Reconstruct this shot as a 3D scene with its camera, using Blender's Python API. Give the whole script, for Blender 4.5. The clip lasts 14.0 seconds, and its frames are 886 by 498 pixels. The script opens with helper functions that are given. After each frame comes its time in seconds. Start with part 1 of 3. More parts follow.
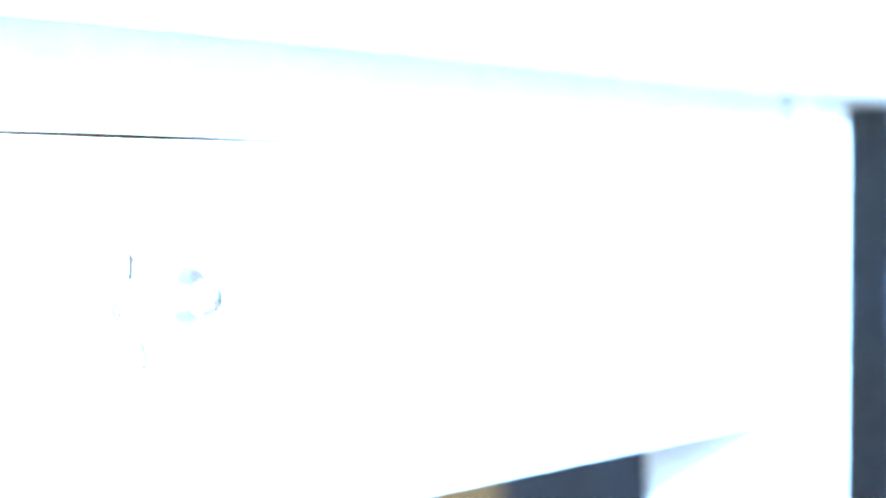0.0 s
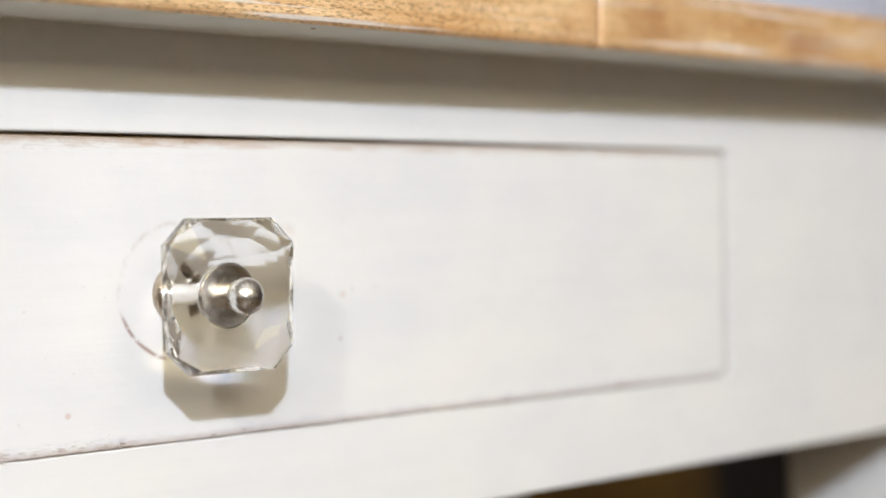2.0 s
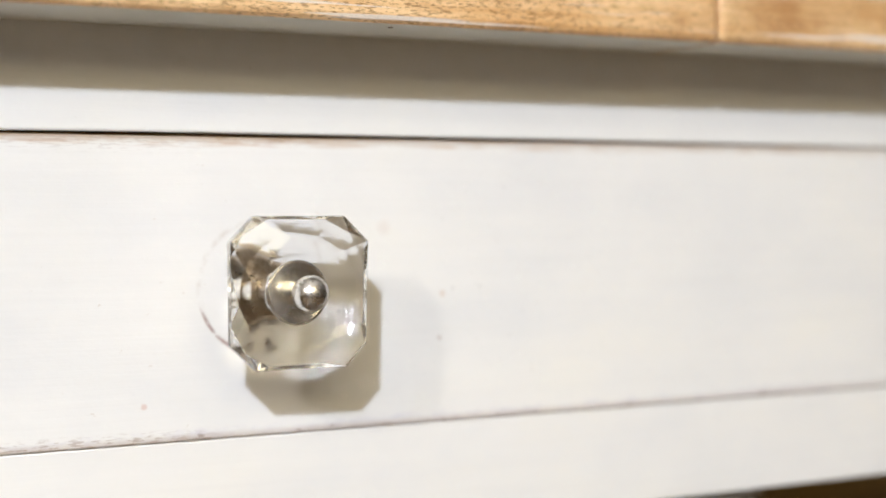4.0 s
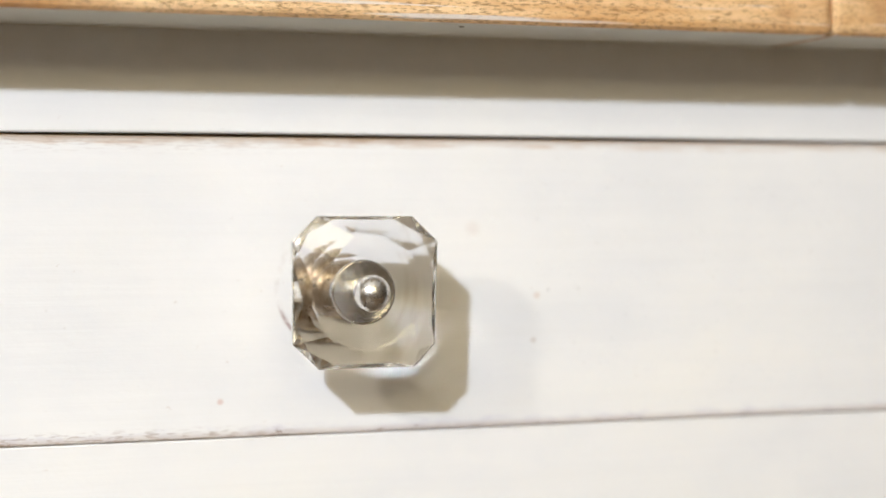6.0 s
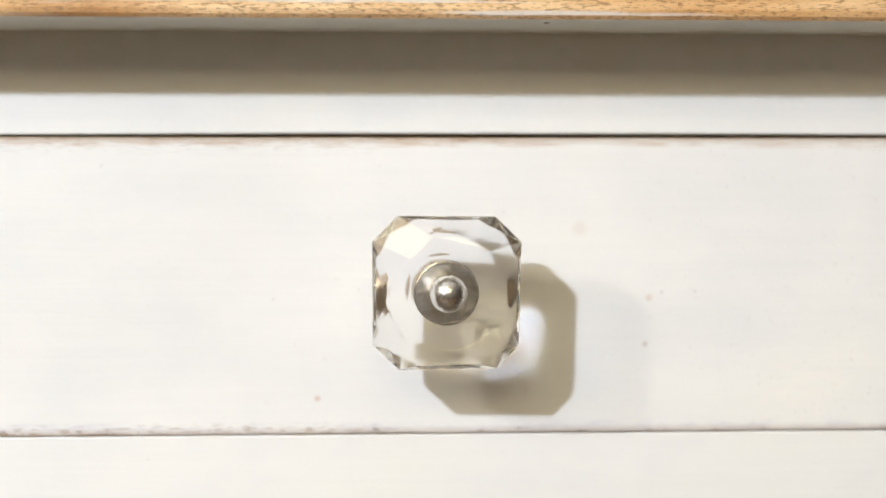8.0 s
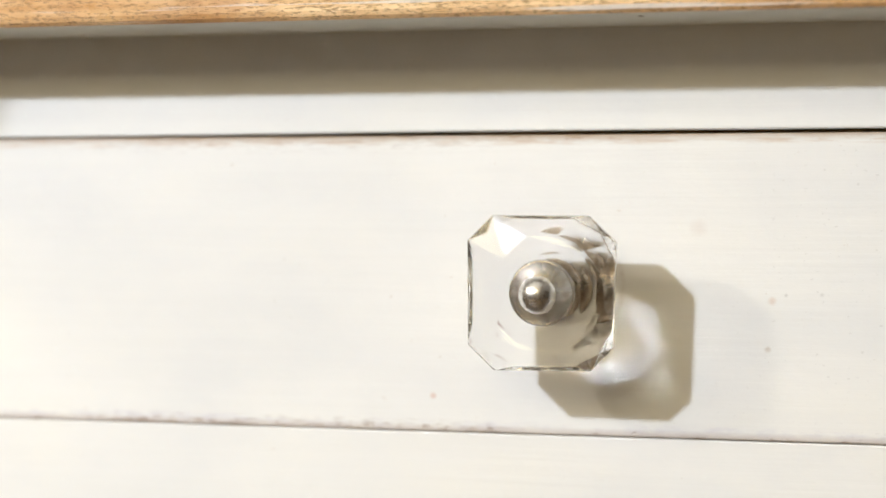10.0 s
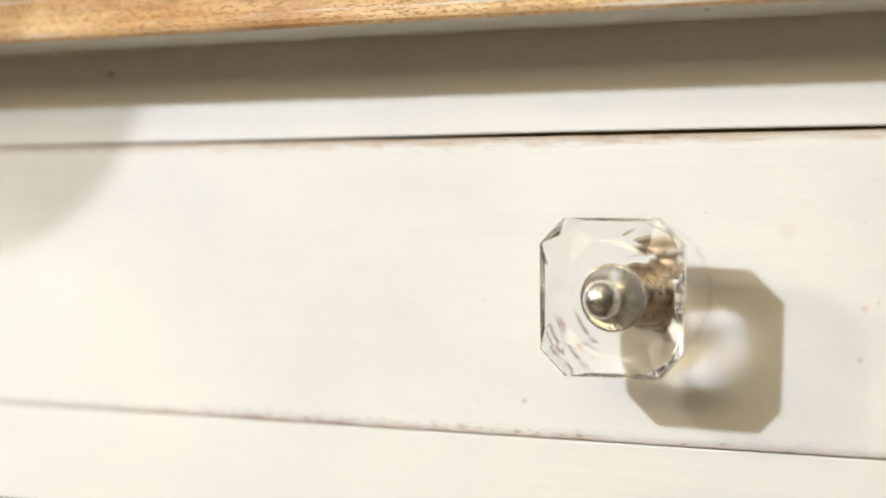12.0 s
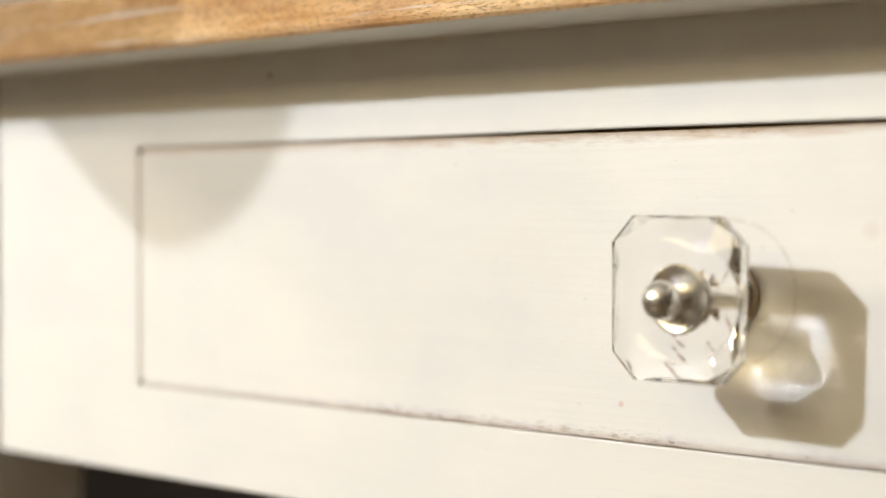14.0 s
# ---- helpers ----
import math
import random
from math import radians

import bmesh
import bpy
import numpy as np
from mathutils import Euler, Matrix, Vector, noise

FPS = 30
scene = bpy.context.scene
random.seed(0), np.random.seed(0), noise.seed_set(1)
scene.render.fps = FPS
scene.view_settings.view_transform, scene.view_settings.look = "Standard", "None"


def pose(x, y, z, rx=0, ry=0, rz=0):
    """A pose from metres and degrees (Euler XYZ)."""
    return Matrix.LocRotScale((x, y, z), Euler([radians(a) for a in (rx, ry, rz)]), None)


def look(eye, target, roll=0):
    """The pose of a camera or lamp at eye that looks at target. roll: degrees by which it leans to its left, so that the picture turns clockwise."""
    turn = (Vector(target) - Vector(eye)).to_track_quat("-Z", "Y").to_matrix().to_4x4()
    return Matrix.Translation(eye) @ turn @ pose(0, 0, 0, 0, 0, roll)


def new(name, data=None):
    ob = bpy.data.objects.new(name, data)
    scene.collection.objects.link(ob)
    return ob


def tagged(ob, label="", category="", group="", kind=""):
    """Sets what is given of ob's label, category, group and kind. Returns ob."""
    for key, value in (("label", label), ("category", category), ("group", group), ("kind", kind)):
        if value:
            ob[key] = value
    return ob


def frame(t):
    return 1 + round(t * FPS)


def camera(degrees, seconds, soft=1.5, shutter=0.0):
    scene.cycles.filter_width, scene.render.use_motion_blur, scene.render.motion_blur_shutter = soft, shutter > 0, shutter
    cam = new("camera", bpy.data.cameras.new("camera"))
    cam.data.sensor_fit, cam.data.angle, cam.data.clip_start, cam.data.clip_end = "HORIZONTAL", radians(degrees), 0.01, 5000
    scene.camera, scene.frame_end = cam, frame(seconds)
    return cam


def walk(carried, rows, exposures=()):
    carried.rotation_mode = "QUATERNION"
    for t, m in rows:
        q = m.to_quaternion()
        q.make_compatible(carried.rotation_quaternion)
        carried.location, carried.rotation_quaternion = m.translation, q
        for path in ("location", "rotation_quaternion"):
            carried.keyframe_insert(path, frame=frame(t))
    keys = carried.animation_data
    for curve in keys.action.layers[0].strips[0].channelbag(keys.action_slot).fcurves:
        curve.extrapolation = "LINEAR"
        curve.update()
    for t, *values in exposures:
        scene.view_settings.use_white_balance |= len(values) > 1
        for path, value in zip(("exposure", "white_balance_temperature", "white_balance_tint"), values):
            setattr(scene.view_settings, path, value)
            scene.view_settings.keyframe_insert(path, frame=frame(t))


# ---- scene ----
# ---- camera ----
FLOOR_TO_DRAWER = 0.62  # height of the drawer's lower edge above the floor
PATH = [
    (0.0, -0.2965, -0.3395, 0.0621, -51.75, -1.45, 0.57),
    (0.5, -0.2898, -0.3470, 0.0616, -50.19, -1.39, 0.63),
    (1.0, -0.2822, -0.3551, 0.0610, -48.46, -1.32, 0.70),
    (1.5, -0.2717, -0.3656, 0.0602, -46.08, -1.24, 0.79),
    (2.0, -0.2583, -0.3780, 0.0592, -43.22, -1.14, 0.80),
    (2.5, -0.2425, -0.3908, 0.0594, -40.00, -1.16, 0.69),
    (3.0, -0.2258, -0.4018, 0.0598, -36.80, -1.22, 0.56),
    (5.5, -0.1396, -0.4450, 0.0584, -21.50, -0.98, 0.26),
    (6.0, -0.1185, -0.4510, 0.0586, -18.12, -1.03, 0.19),
    (6.5, -0.0984, -0.4554, 0.0585, -14.87, -1.04, 0.17),
    (7.0, -0.0775, -0.4599, 0.0586, -11.48, -1.05, 0.10),
    (7.5, -0.0537, -0.4625, 0.0594, -7.67, -1.14, 0.05),
    (8.0, -0.0275, -0.4629, 0.0610, -3.46, -1.33, 0.05),
    (8.5, -0.0001, -0.4631, 0.0629, 0.93, -1.58, 0.02),
    (11.0, 0.1095, -0.4368, 0.0654, 19.36, -1.94, 0.15),
    (11.5, 0.1276, -0.4287, 0.0656, 22.53, -1.91, 0.21),
    (12.0, 0.1482, -0.4193, 0.0650, 26.15, -1.81, 0.23),
    (12.5, 0.1708, -0.4069, 0.0644, 30.25, -1.77, 0.19),
    (13.0, 0.1907, -0.3928, 0.0644, 34.17, -1.81, 0.14),
    (13.5, 0.2117, -0.3760, 0.0641, 38.39, -1.80, 0.11),
    (14.0, 0.2304, -0.3585, 0.0634, 42.32, -1.70, 0.12),
]
EXPOSURES = [
    (0.0, 3.6, 3500, 2),
    (0.1, 3.1, 3600, 2),
    (0.2, 2.1, 4100, 4),
    (0.3, 0.9, 4400, 6),
    (0.4, 0.22, 4750, 10.5),
    (0.5, 0.01, 5430, 11.5),
    (1.0, -0.03, 5660, 10.5),
    (3.0, 0.01, 5760, 10.5),
    (8.0, -0.02, 5850, 9.5),
    (11.0, -0.07, 6080, 8.5),
    (14.0, -0.11, 6380, 8.5),
]
cam = camera(29.11, 14.0, soft=1.8)
cam.data.dof.use_dof = True
cam.data.dof.focus_distance = 0.438
cam.data.dof.aperture_fstop = 5.8
walk(cam, [(t, pose(x, y, z + FLOOR_TO_DRAWER, 90 + pitch, roll, yaw)) for t, x, y, z, yaw, pitch, roll in PATH], EXPOSURES)

# ---- light ----
scene.cycles.max_bounces, scene.cycles.transmission_bounces, scene.cycles.glossy_bounces = 24, 24, 12
scene.cycles.caustics_refractive, scene.cycles.caustics_reflective, scene.cycles.blur_glossy = True, True, 0.0
scene.cycles.use_guiding, scene.cycles.sample_clamp_indirect = True, 150.0
Z0 = FLOOR_TO_DRAWER
world = bpy.data.worlds.new("world")
scene.world = world
world.use_nodes = True
world.node_tree.nodes["Background"].inputs["Color"].default_value = (0.8, 0.9, 1.0, 1)
world.node_tree.nodes["Background"].inputs["Strength"].default_value = 0.1

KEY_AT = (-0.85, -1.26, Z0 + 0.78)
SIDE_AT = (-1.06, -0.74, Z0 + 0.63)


def lamp(name, kind, at, watts, colour, size, aim=None):
    data = bpy.data.lights.new(name, kind)
    data.energy, data.color = watts, colour
    ob = new(name, data)
    if kind == "AREA":
        data.shape, data.size, data.size_y = "RECTANGLE", size[0], size[1]
        ob.matrix_world = look(at, aim)
    else:
        data.shadow_soft_size = size
        ob.location = at
    return ob


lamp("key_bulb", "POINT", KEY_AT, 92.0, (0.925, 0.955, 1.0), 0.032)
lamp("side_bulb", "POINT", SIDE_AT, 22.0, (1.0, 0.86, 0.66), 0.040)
# warm fill light, set in an added window out of view
lamp("window_fill", "AREA", (-1.05, -2.58, 1.955), 42.0, (1.0, 0.80, 0.45), (2.9, 0.88), (-1.05, 0, 1.955))
# added light that lifts the back wall; its source is unseen
lamp("wall_fill", "AREA", (1.5, 0.62, 2.42), 26.0, (0.97, 0.96, 1.0), (1.2, 0.10), (1.5, 1.4, 1.2))


# ---- materials ----
def material(name):
    m = bpy.data.materials.new(name)
    m.use_nodes = True
    return m, m.node_tree.nodes, m.node_tree.links, m.node_tree.nodes["Principled BSDF"]


def node(nodes, kind, **values):
    n = nodes.new(kind)
    for key, value in values.items():
        if key in n.inputs:
            n.inputs[key].default_value = value
    return n


def coords(nodes, links, scale, offset=(0, 0, 0)):
    tc = nodes.new("ShaderNodeTexCoord")
    mp = nodes.new("ShaderNodeMapping")
    mp.inputs["Scale"].default_value = scale
    mp.inputs["Location"].default_value = offset
    links.new(tc.outputs["Object"], mp.inputs["Vector"])
    return mp.outputs["Vector"]


def ramp(nodes, links, value, stops):
    r = nodes.new("ShaderNodeValToRGB")
    while len(r.color_ramp.elements) < len(stops):
        r.color_ramp.elements.new(0.5)
    for e, (p, c) in zip(r.color_ramp.elements, stops):
        e.position = p
        e.color = c if len(c) == 4 else (*c, 1)
    links.new(value, r.inputs["Fac"])
    return r.outputs["Color"]


def mix(nodes, links, fac, a, b, blend="MIX"):
    m = nodes.new("ShaderNodeMix")
    m.data_type, m.blend_type = "RGBA", blend
    for socket, v in ((m.inputs[0], fac), (m.inputs[6], a), (m.inputs[7], b)):
        if isinstance(v, bpy.types.NodeSocket):
            links.new(v, socket)
        elif socket is m.inputs[0]:
            socket.default_value = v
        else:
            socket.default_value = (*v, 1)
    return m.outputs[2]


def maths(nodes, links, op, a, b=0.0, clamp=False):
    m = nodes.new("ShaderNodeMath")
    m.operation, m.use_clamp = op, clamp
    for i, v in enumerate((a, b)):
        if isinstance(v, bpy.types.NodeSocket):
            links.new(v, m.inputs[i])
        else:
            m.inputs[i].default_value = v
    return m.outputs[0]


def noise_at(nodes, links, vector, scale, detail=4.0, rough=0.55):
    n = node(nodes, "ShaderNodeTexNoise", Scale=scale, Detail=detail, Roughness=rough)
    links.new(vector, n.inputs["Vector"])
    return n.outputs["Fac"]


def relief(nodes, links, bsdf, height, strength, distance):
    b = node(nodes, "ShaderNodeBump", Strength=strength, Distance=distance)
    links.new(height, b.inputs["Height"])
    links.new(b.outputs["Normal"], bsdf.inputs["Normal"])


def paint(name, colour=(0.80, 0.79, 0.77), wear=None, ring=None):
    """Brushed off-white chalk paint. wear: heights of two worn edges; ring: centre height and radius of an old rosette's mark."""
    m, nodes, links, bsdf = material(name)
    streak = noise_at(nodes, links, coords(nodes, links, (9, 40, 330)), 1.0, 5, 0.62)
    sweep = noise_at(nodes, links, coords(nodes, links, (11, 9, 30), (0.4, 0, 1.7)), 1.0, 4, 0.6)
    cloud = noise_at(nodes, links, coords(nodes, links, (16, 16, 24)), 1.0, 4, 0.6)
    grime = noise_at(nodes, links, coords(nodes, links, (260, 260, 420)), 1.0, 3, 0.7)
    tone = ramp(nodes, links, cloud, [(0.34, [c * f for c, f in zip(colour, (0.95, 0.957, 0.975))]), (0.52, colour), (0.70, [min(0.86, c * f) for c, f in zip(colour, (1.03, 1.02, 0.99))])])
    tone = mix(nodes, links, ramp(nodes, links, sweep, [(0.48, (0, 0, 0)), (0.68, (0.40, 0.40, 0.40))]), tone, [c * f for c, f in zip(colour, (0.885, 0.905, 0.945))])
    tone = mix(nodes, links, ramp(nodes, links, streak, [(0.42, (0, 0, 0)), (0.74, (0.15, 0.15, 0.15))]), tone, [c * f for c, f in zip(colour, (0.86, 0.85, 0.84))])
    flecks = ramp(nodes, links, grime, [(0.69, (0, 0, 0)), (0.73, (1, 1, 1))])
    tone = mix(nodes, links, maths(nodes, links, "MULTIPLY", flecks, 0.32), tone, (0.50, 0.41, 0.33))
    height = maths(nodes, links, "ADD", maths(nodes, links, "MULTIPLY", streak, 0.6), maths(nodes, links, "MULTIPLY", grime, 0.25))
    if wear or ring:
        tc = nodes.new("ShaderNodeTexCoord")
        sep = nodes.new("ShaderNodeSeparateXYZ")
        links.new(tc.outputs["Object"], sep.inputs[0])
        x, z = sep.outputs["X"], sep.outputs["Z"]
    if wear:
        low, high = wear
        rough_edge = noise_at(nodes, links, coords(nodes, links, (150, 50, 420)), 1.0, 6, 0.7)
        patch = noise_at(nodes, links, coords(nodes, links, (14, 5, 5), (3.1, 0, 0)), 1.0, 3, 0.6)
        lean = maths(nodes, links, "ADD", maths(nodes, links, "MULTIPLY", maths(nodes, links, "SUBTRACT", rough_edge, 0.5), 1.7), maths(nodes, links, "MULTIPLY", maths(nodes, links, "SUBTRACT", patch, 0.5), 1.2))
        for level, reach, brown, dark, soft_at, hard_at in ((high, 0.0029, (0.62, 0.50, 0.43), (0.38, 0.25, 0.17), 0.24, 0.64), (low, 0.0038, (0.62, 0.60, 0.67), (0.17, 0.12, 0.10), 0.12, 0.62)):
            away = maths(nodes, links, "ABSOLUTE", maths(nodes, links, "SUBTRACT", z, level))
            near = maths(nodes, links, "SUBTRACT", 1.0, maths(nodes, links, "DIVIDE", away, reach), True)
            score = maths(nodes, links, "ADD", maths(nodes, links, "MULTIPLY", near, 0.55), lean)
            soft = ramp(nodes, links, score, [(soft_at, (0, 0, 0)), (soft_at + 0.42, (1, 1, 1))])
            hard = ramp(nodes, links, score, [(hard_at, (0, 0, 0)), (hard_at + 0.07, (1, 1, 1))])
            close = maths(nodes, links, "MULTIPLY", near, 5.0, True)
            soft, hard = maths(nodes, links, "MULTIPLY", soft, close), maths(nodes, links, "MULTIPLY", hard, close)
            tone = mix(nodes, links, maths(nodes, links, "MULTIPLY", soft, 0.6), tone, brown)
            tone = mix(nodes, links, maths(nodes, links, "MULTIPLY", hard, 0.8), tone, dark)
            height = maths(nodes, links, "SUBTRACT", height, maths(nodes, links, "MULTIPLY", hard, 0.5))
        # bare brown arris along the upper edge
        arris = maths(nodes, links, "SUBTRACT", 1.0, maths(nodes, links, "DIVIDE", maths(nodes, links, "SUBTRACT", high, z), 0.0009), True)
        tone = mix(nodes, links, maths(nodes, links, "MULTIPLY", arris, maths(nodes, links, "MULTIPLY", patch, 1.3), True), tone, (0.30, 0.20, 0.11))
        # tan rub marks just below the upper arris
        rub = ramp(nodes, links, noise_at(nodes, links, coords(nodes, links, (60, 30, 700), (2, 0, 5)), 1.0, 5, 0.7), [(0.46, (0, 0, 0)), (0.60, (1, 1, 1))])
        strip = maths(nodes, links, "SUBTRACT", 1.0, maths(nodes, links, "DIVIDE", maths(nodes, links, "ABSOLUTE", maths(nodes, links, "SUBTRACT", z, high - 0.0018)), 0.0014), True)
        tone = mix(nodes, links, maths(nodes, links, "MULTIPLY", maths(nodes, links, "MULTIPLY", rub, strip), 0.62), tone, (0.55, 0.40, 0.28))
        # short scratches along the grain, mostly towards one end
        dash = ramp(nodes, links, noise_at(nodes, links, coords(nodes, links, (240, 60, 1900)), 1.0, 2, 0.6), [(0.545, (0, 0, 0)), (0.59, (1, 1, 1))])
        end = maths(nodes, links, "MULTIPLY", maths(nodes, links, "SUBTRACT", -0.002, x), 30.0, True)
        end = maths(nodes, links, "ADD", maths(nodes, links, "MULTIPLY", end, maths(nodes, links, "MULTIPLY", maths(nodes, links, "ADD", x, 0.150), 40.0, True)), 0.06)
        upper = maths(nodes, links, "MULTIPLY", maths(nodes, links, "SUBTRACT", z, 0.0755), 200.0, True)
        lower = maths(nodes, links, "SUBTRACT", 1.0, maths(nodes, links, "DIVIDE", maths(nodes, links, "SUBTRACT", z, low), 0.0036), True)
        where = maths(nodes, links, "MULTIPLY", maths(nodes, links, "ADD", maths(nodes, links, "MULTIPLY", upper, 0.42), maths(nodes, links, "MULTIPLY", lower, 1.05)), end)
        tone = mix(nodes, links, maths(nodes, links, "MULTIPLY", dash, where, True), tone, (0.36, 0.29, 0.25))
        # browner towards the joint all round
        ends = maths(nodes, links, "SUBTRACT", 0.236, maths(nodes, links, "ABSOLUTE", x))
        foot = maths(nodes, links, "MINIMUM", maths(nodes, links, "SUBTRACT", z, low), maths(nodes, links, "SUBTRACT", high, z))
        edge = maths(nodes, links, "MINIMUM", maths(nodes, links, "MULTIPLY", ends, 0.45), maths(nodes, links, "MULTIPLY", foot, 0.6))
        seam = maths(nodes, links, "SUBTRACT", 1.0, maths(nodes, links, "DIVIDE", edge, 0.0013), True)
        tone = mix(nodes, links, maths(nodes, links, "MULTIPLY", seam, maths(nodes, links, "ADD", maths(nodes, links, "MULTIPLY", patch, 0.65), 0.28)), tone, (0.40, 0.30, 0.20))
    if ring:
        cz, r = ring
        dz = maths(nodes, links, "SUBTRACT", z, cz)
        rad = maths(nodes, links, "SQRT", maths(nodes, links, "ADD", maths(nodes, links, "MULTIPLY", x, x), maths(nodes, links, "MULTIPLY", dz, dz)))
        wob = maths(nodes, links, "MULTIPLY", maths(nodes, links, "SUBTRACT", noise_at(nodes, links, coords(nodes, links, (160, 160, 160)), 1.0, 2), 0.5), 0.0006)
        off = maths(nodes, links, "ABSOLUTE", maths(nodes, links, "SUBTRACT", maths(nodes, links, "ADD", rad, wob), r))
        line = maths(nodes, links, "SUBTRACT", 1.0, maths(nodes, links, "DIVIDE", off, 0.0011), True)
        broken = ramp(nodes, links, noise_at(nodes, links, coords(nodes, links, (150, 150, 150), (7, 0, 2)), 1.0, 5, 0.7), [(0.40, (0, 0, 0)), (0.62, (1, 1, 1))])
        # the scratch bites deepest on one quarter of the circle
        side = maths(nodes, links, "ADD", maths(nodes, links, "MULTIPLY", x, -0.66), maths(nodes, links, "MULTIPLY", dz, -0.75))
        deep = maths(nodes, links, "MULTIPLY", maths(nodes, links, "SUBTRACT", maths(nodes, links, "DIVIDE", side, r), 0.84), 12.0, True)
        faint = maths(nodes, links, "MULTIPLY", maths(nodes, links, "MULTIPLY", line, broken), 0.42)
        tone = mix(nodes, links, faint, tone, (0.45, 0.38, 0.32))
        wide = maths(nodes, links, "SUBTRACT", 1.25, maths(nodes, links, "DIVIDE", off, 0.0006), True)
        bite = maths(nodes, links, "MULTIPLY", maths(nodes, links, "MULTIPLY", wide, deep), ramp(nodes, links, noise_at(nodes, links, coords(nodes, links, (420, 420, 420), (1, 5, 2)), 1.0, 3, 0.7), [(0.38, (0.05, 0.05, 0.05)), (0.52, (0.95, 0.95, 0.95))]))
        tone = mix(nodes, links, bite, tone, (0.38, 0.28, 0.25))
        # small rusty and brown flecks in the paint
        for at_x, at_z, size, sharp, depth, hue in ((-0.0337, 0.0097, 0.0017, 1500, 0.50, (0.55, 0.28, 0.20)), (0.0570, 0.0367, 0.0019, 1000, 0.42, (0.55, 0.34, 0.22)), (0.0559, 0.0240, 0.0017, 1200, 0.50, (0.42, 0.32, 0.24)), (0.0379, 0.0558, 0.0034, 500, 0.20, (0.58, 0.42, 0.34)), (0.0606, 0.0383, 0.0012, 1800, 0.45, (0.30, 0.28, 0.27)), (0.0697, 0.0384, 0.0013, 1600, 0.35, (0.34, 0.31, 0.29)), (-0.0790, 0.0350, 0.0012, 1500, 0.30, (0.50, 0.45, 0.40))):
            fx = maths(nodes, links, "SUBTRACT", x, at_x)
            fz = maths(nodes, links, "SUBTRACT", z, at_z)
            fr = maths(nodes, links, "SQRT", maths(nodes, links, "ADD", maths(nodes, links, "MULTIPLY", fx, fx), maths(nodes, links, "MULTIPLY", fz, fz)))
            fr = maths(nodes, links, "ADD", fr, maths(nodes, links, "MULTIPLY", grime, 0.0012))
            spot = maths(nodes, links, "MULTIPLY", maths(nodes, links, "SUBTRACT", size, fr), sharp, True)
            tone = mix(nodes, links, maths(nodes, links, "MULTIPLY", spot, depth * 0.85), tone, hue)
        # fine dark pits scattered over one end
        pin = ramp(nodes, links, noise_at(nodes, links, coords(nodes, links, (620, 620, 900), (4, 2, 9)), 1.0, 2, 0.6), [(0.66, (0, 0, 0)), (0.72, (1, 1, 1))])
        far_end = maths(nodes, links, "ADD", maths(nodes, links, "MULTIPLY", maths(nodes, links, "SUBTRACT", x, 0.030), 22.0, True), 0.08)
        tone = mix(nodes, links, maths(nodes, links, "MULTIPLY", pin, maths(nodes, links, "MULTIPLY", far_end, 0.20)), tone, (0.34, 0.32, 0.30))
        height = maths(nodes, links, "SUBTRACT", height, maths(nodes, links, "MULTIPLY", maths(nodes, links, "MULTIPLY", line, deep), 0.5))
    links.new(tone, bsdf.inputs["Base Color"])
    bsdf.inputs["Roughness"].default_value = 0.46
    relief(nodes, links, bsdf, height, 0.35, 0.0005)
    return m


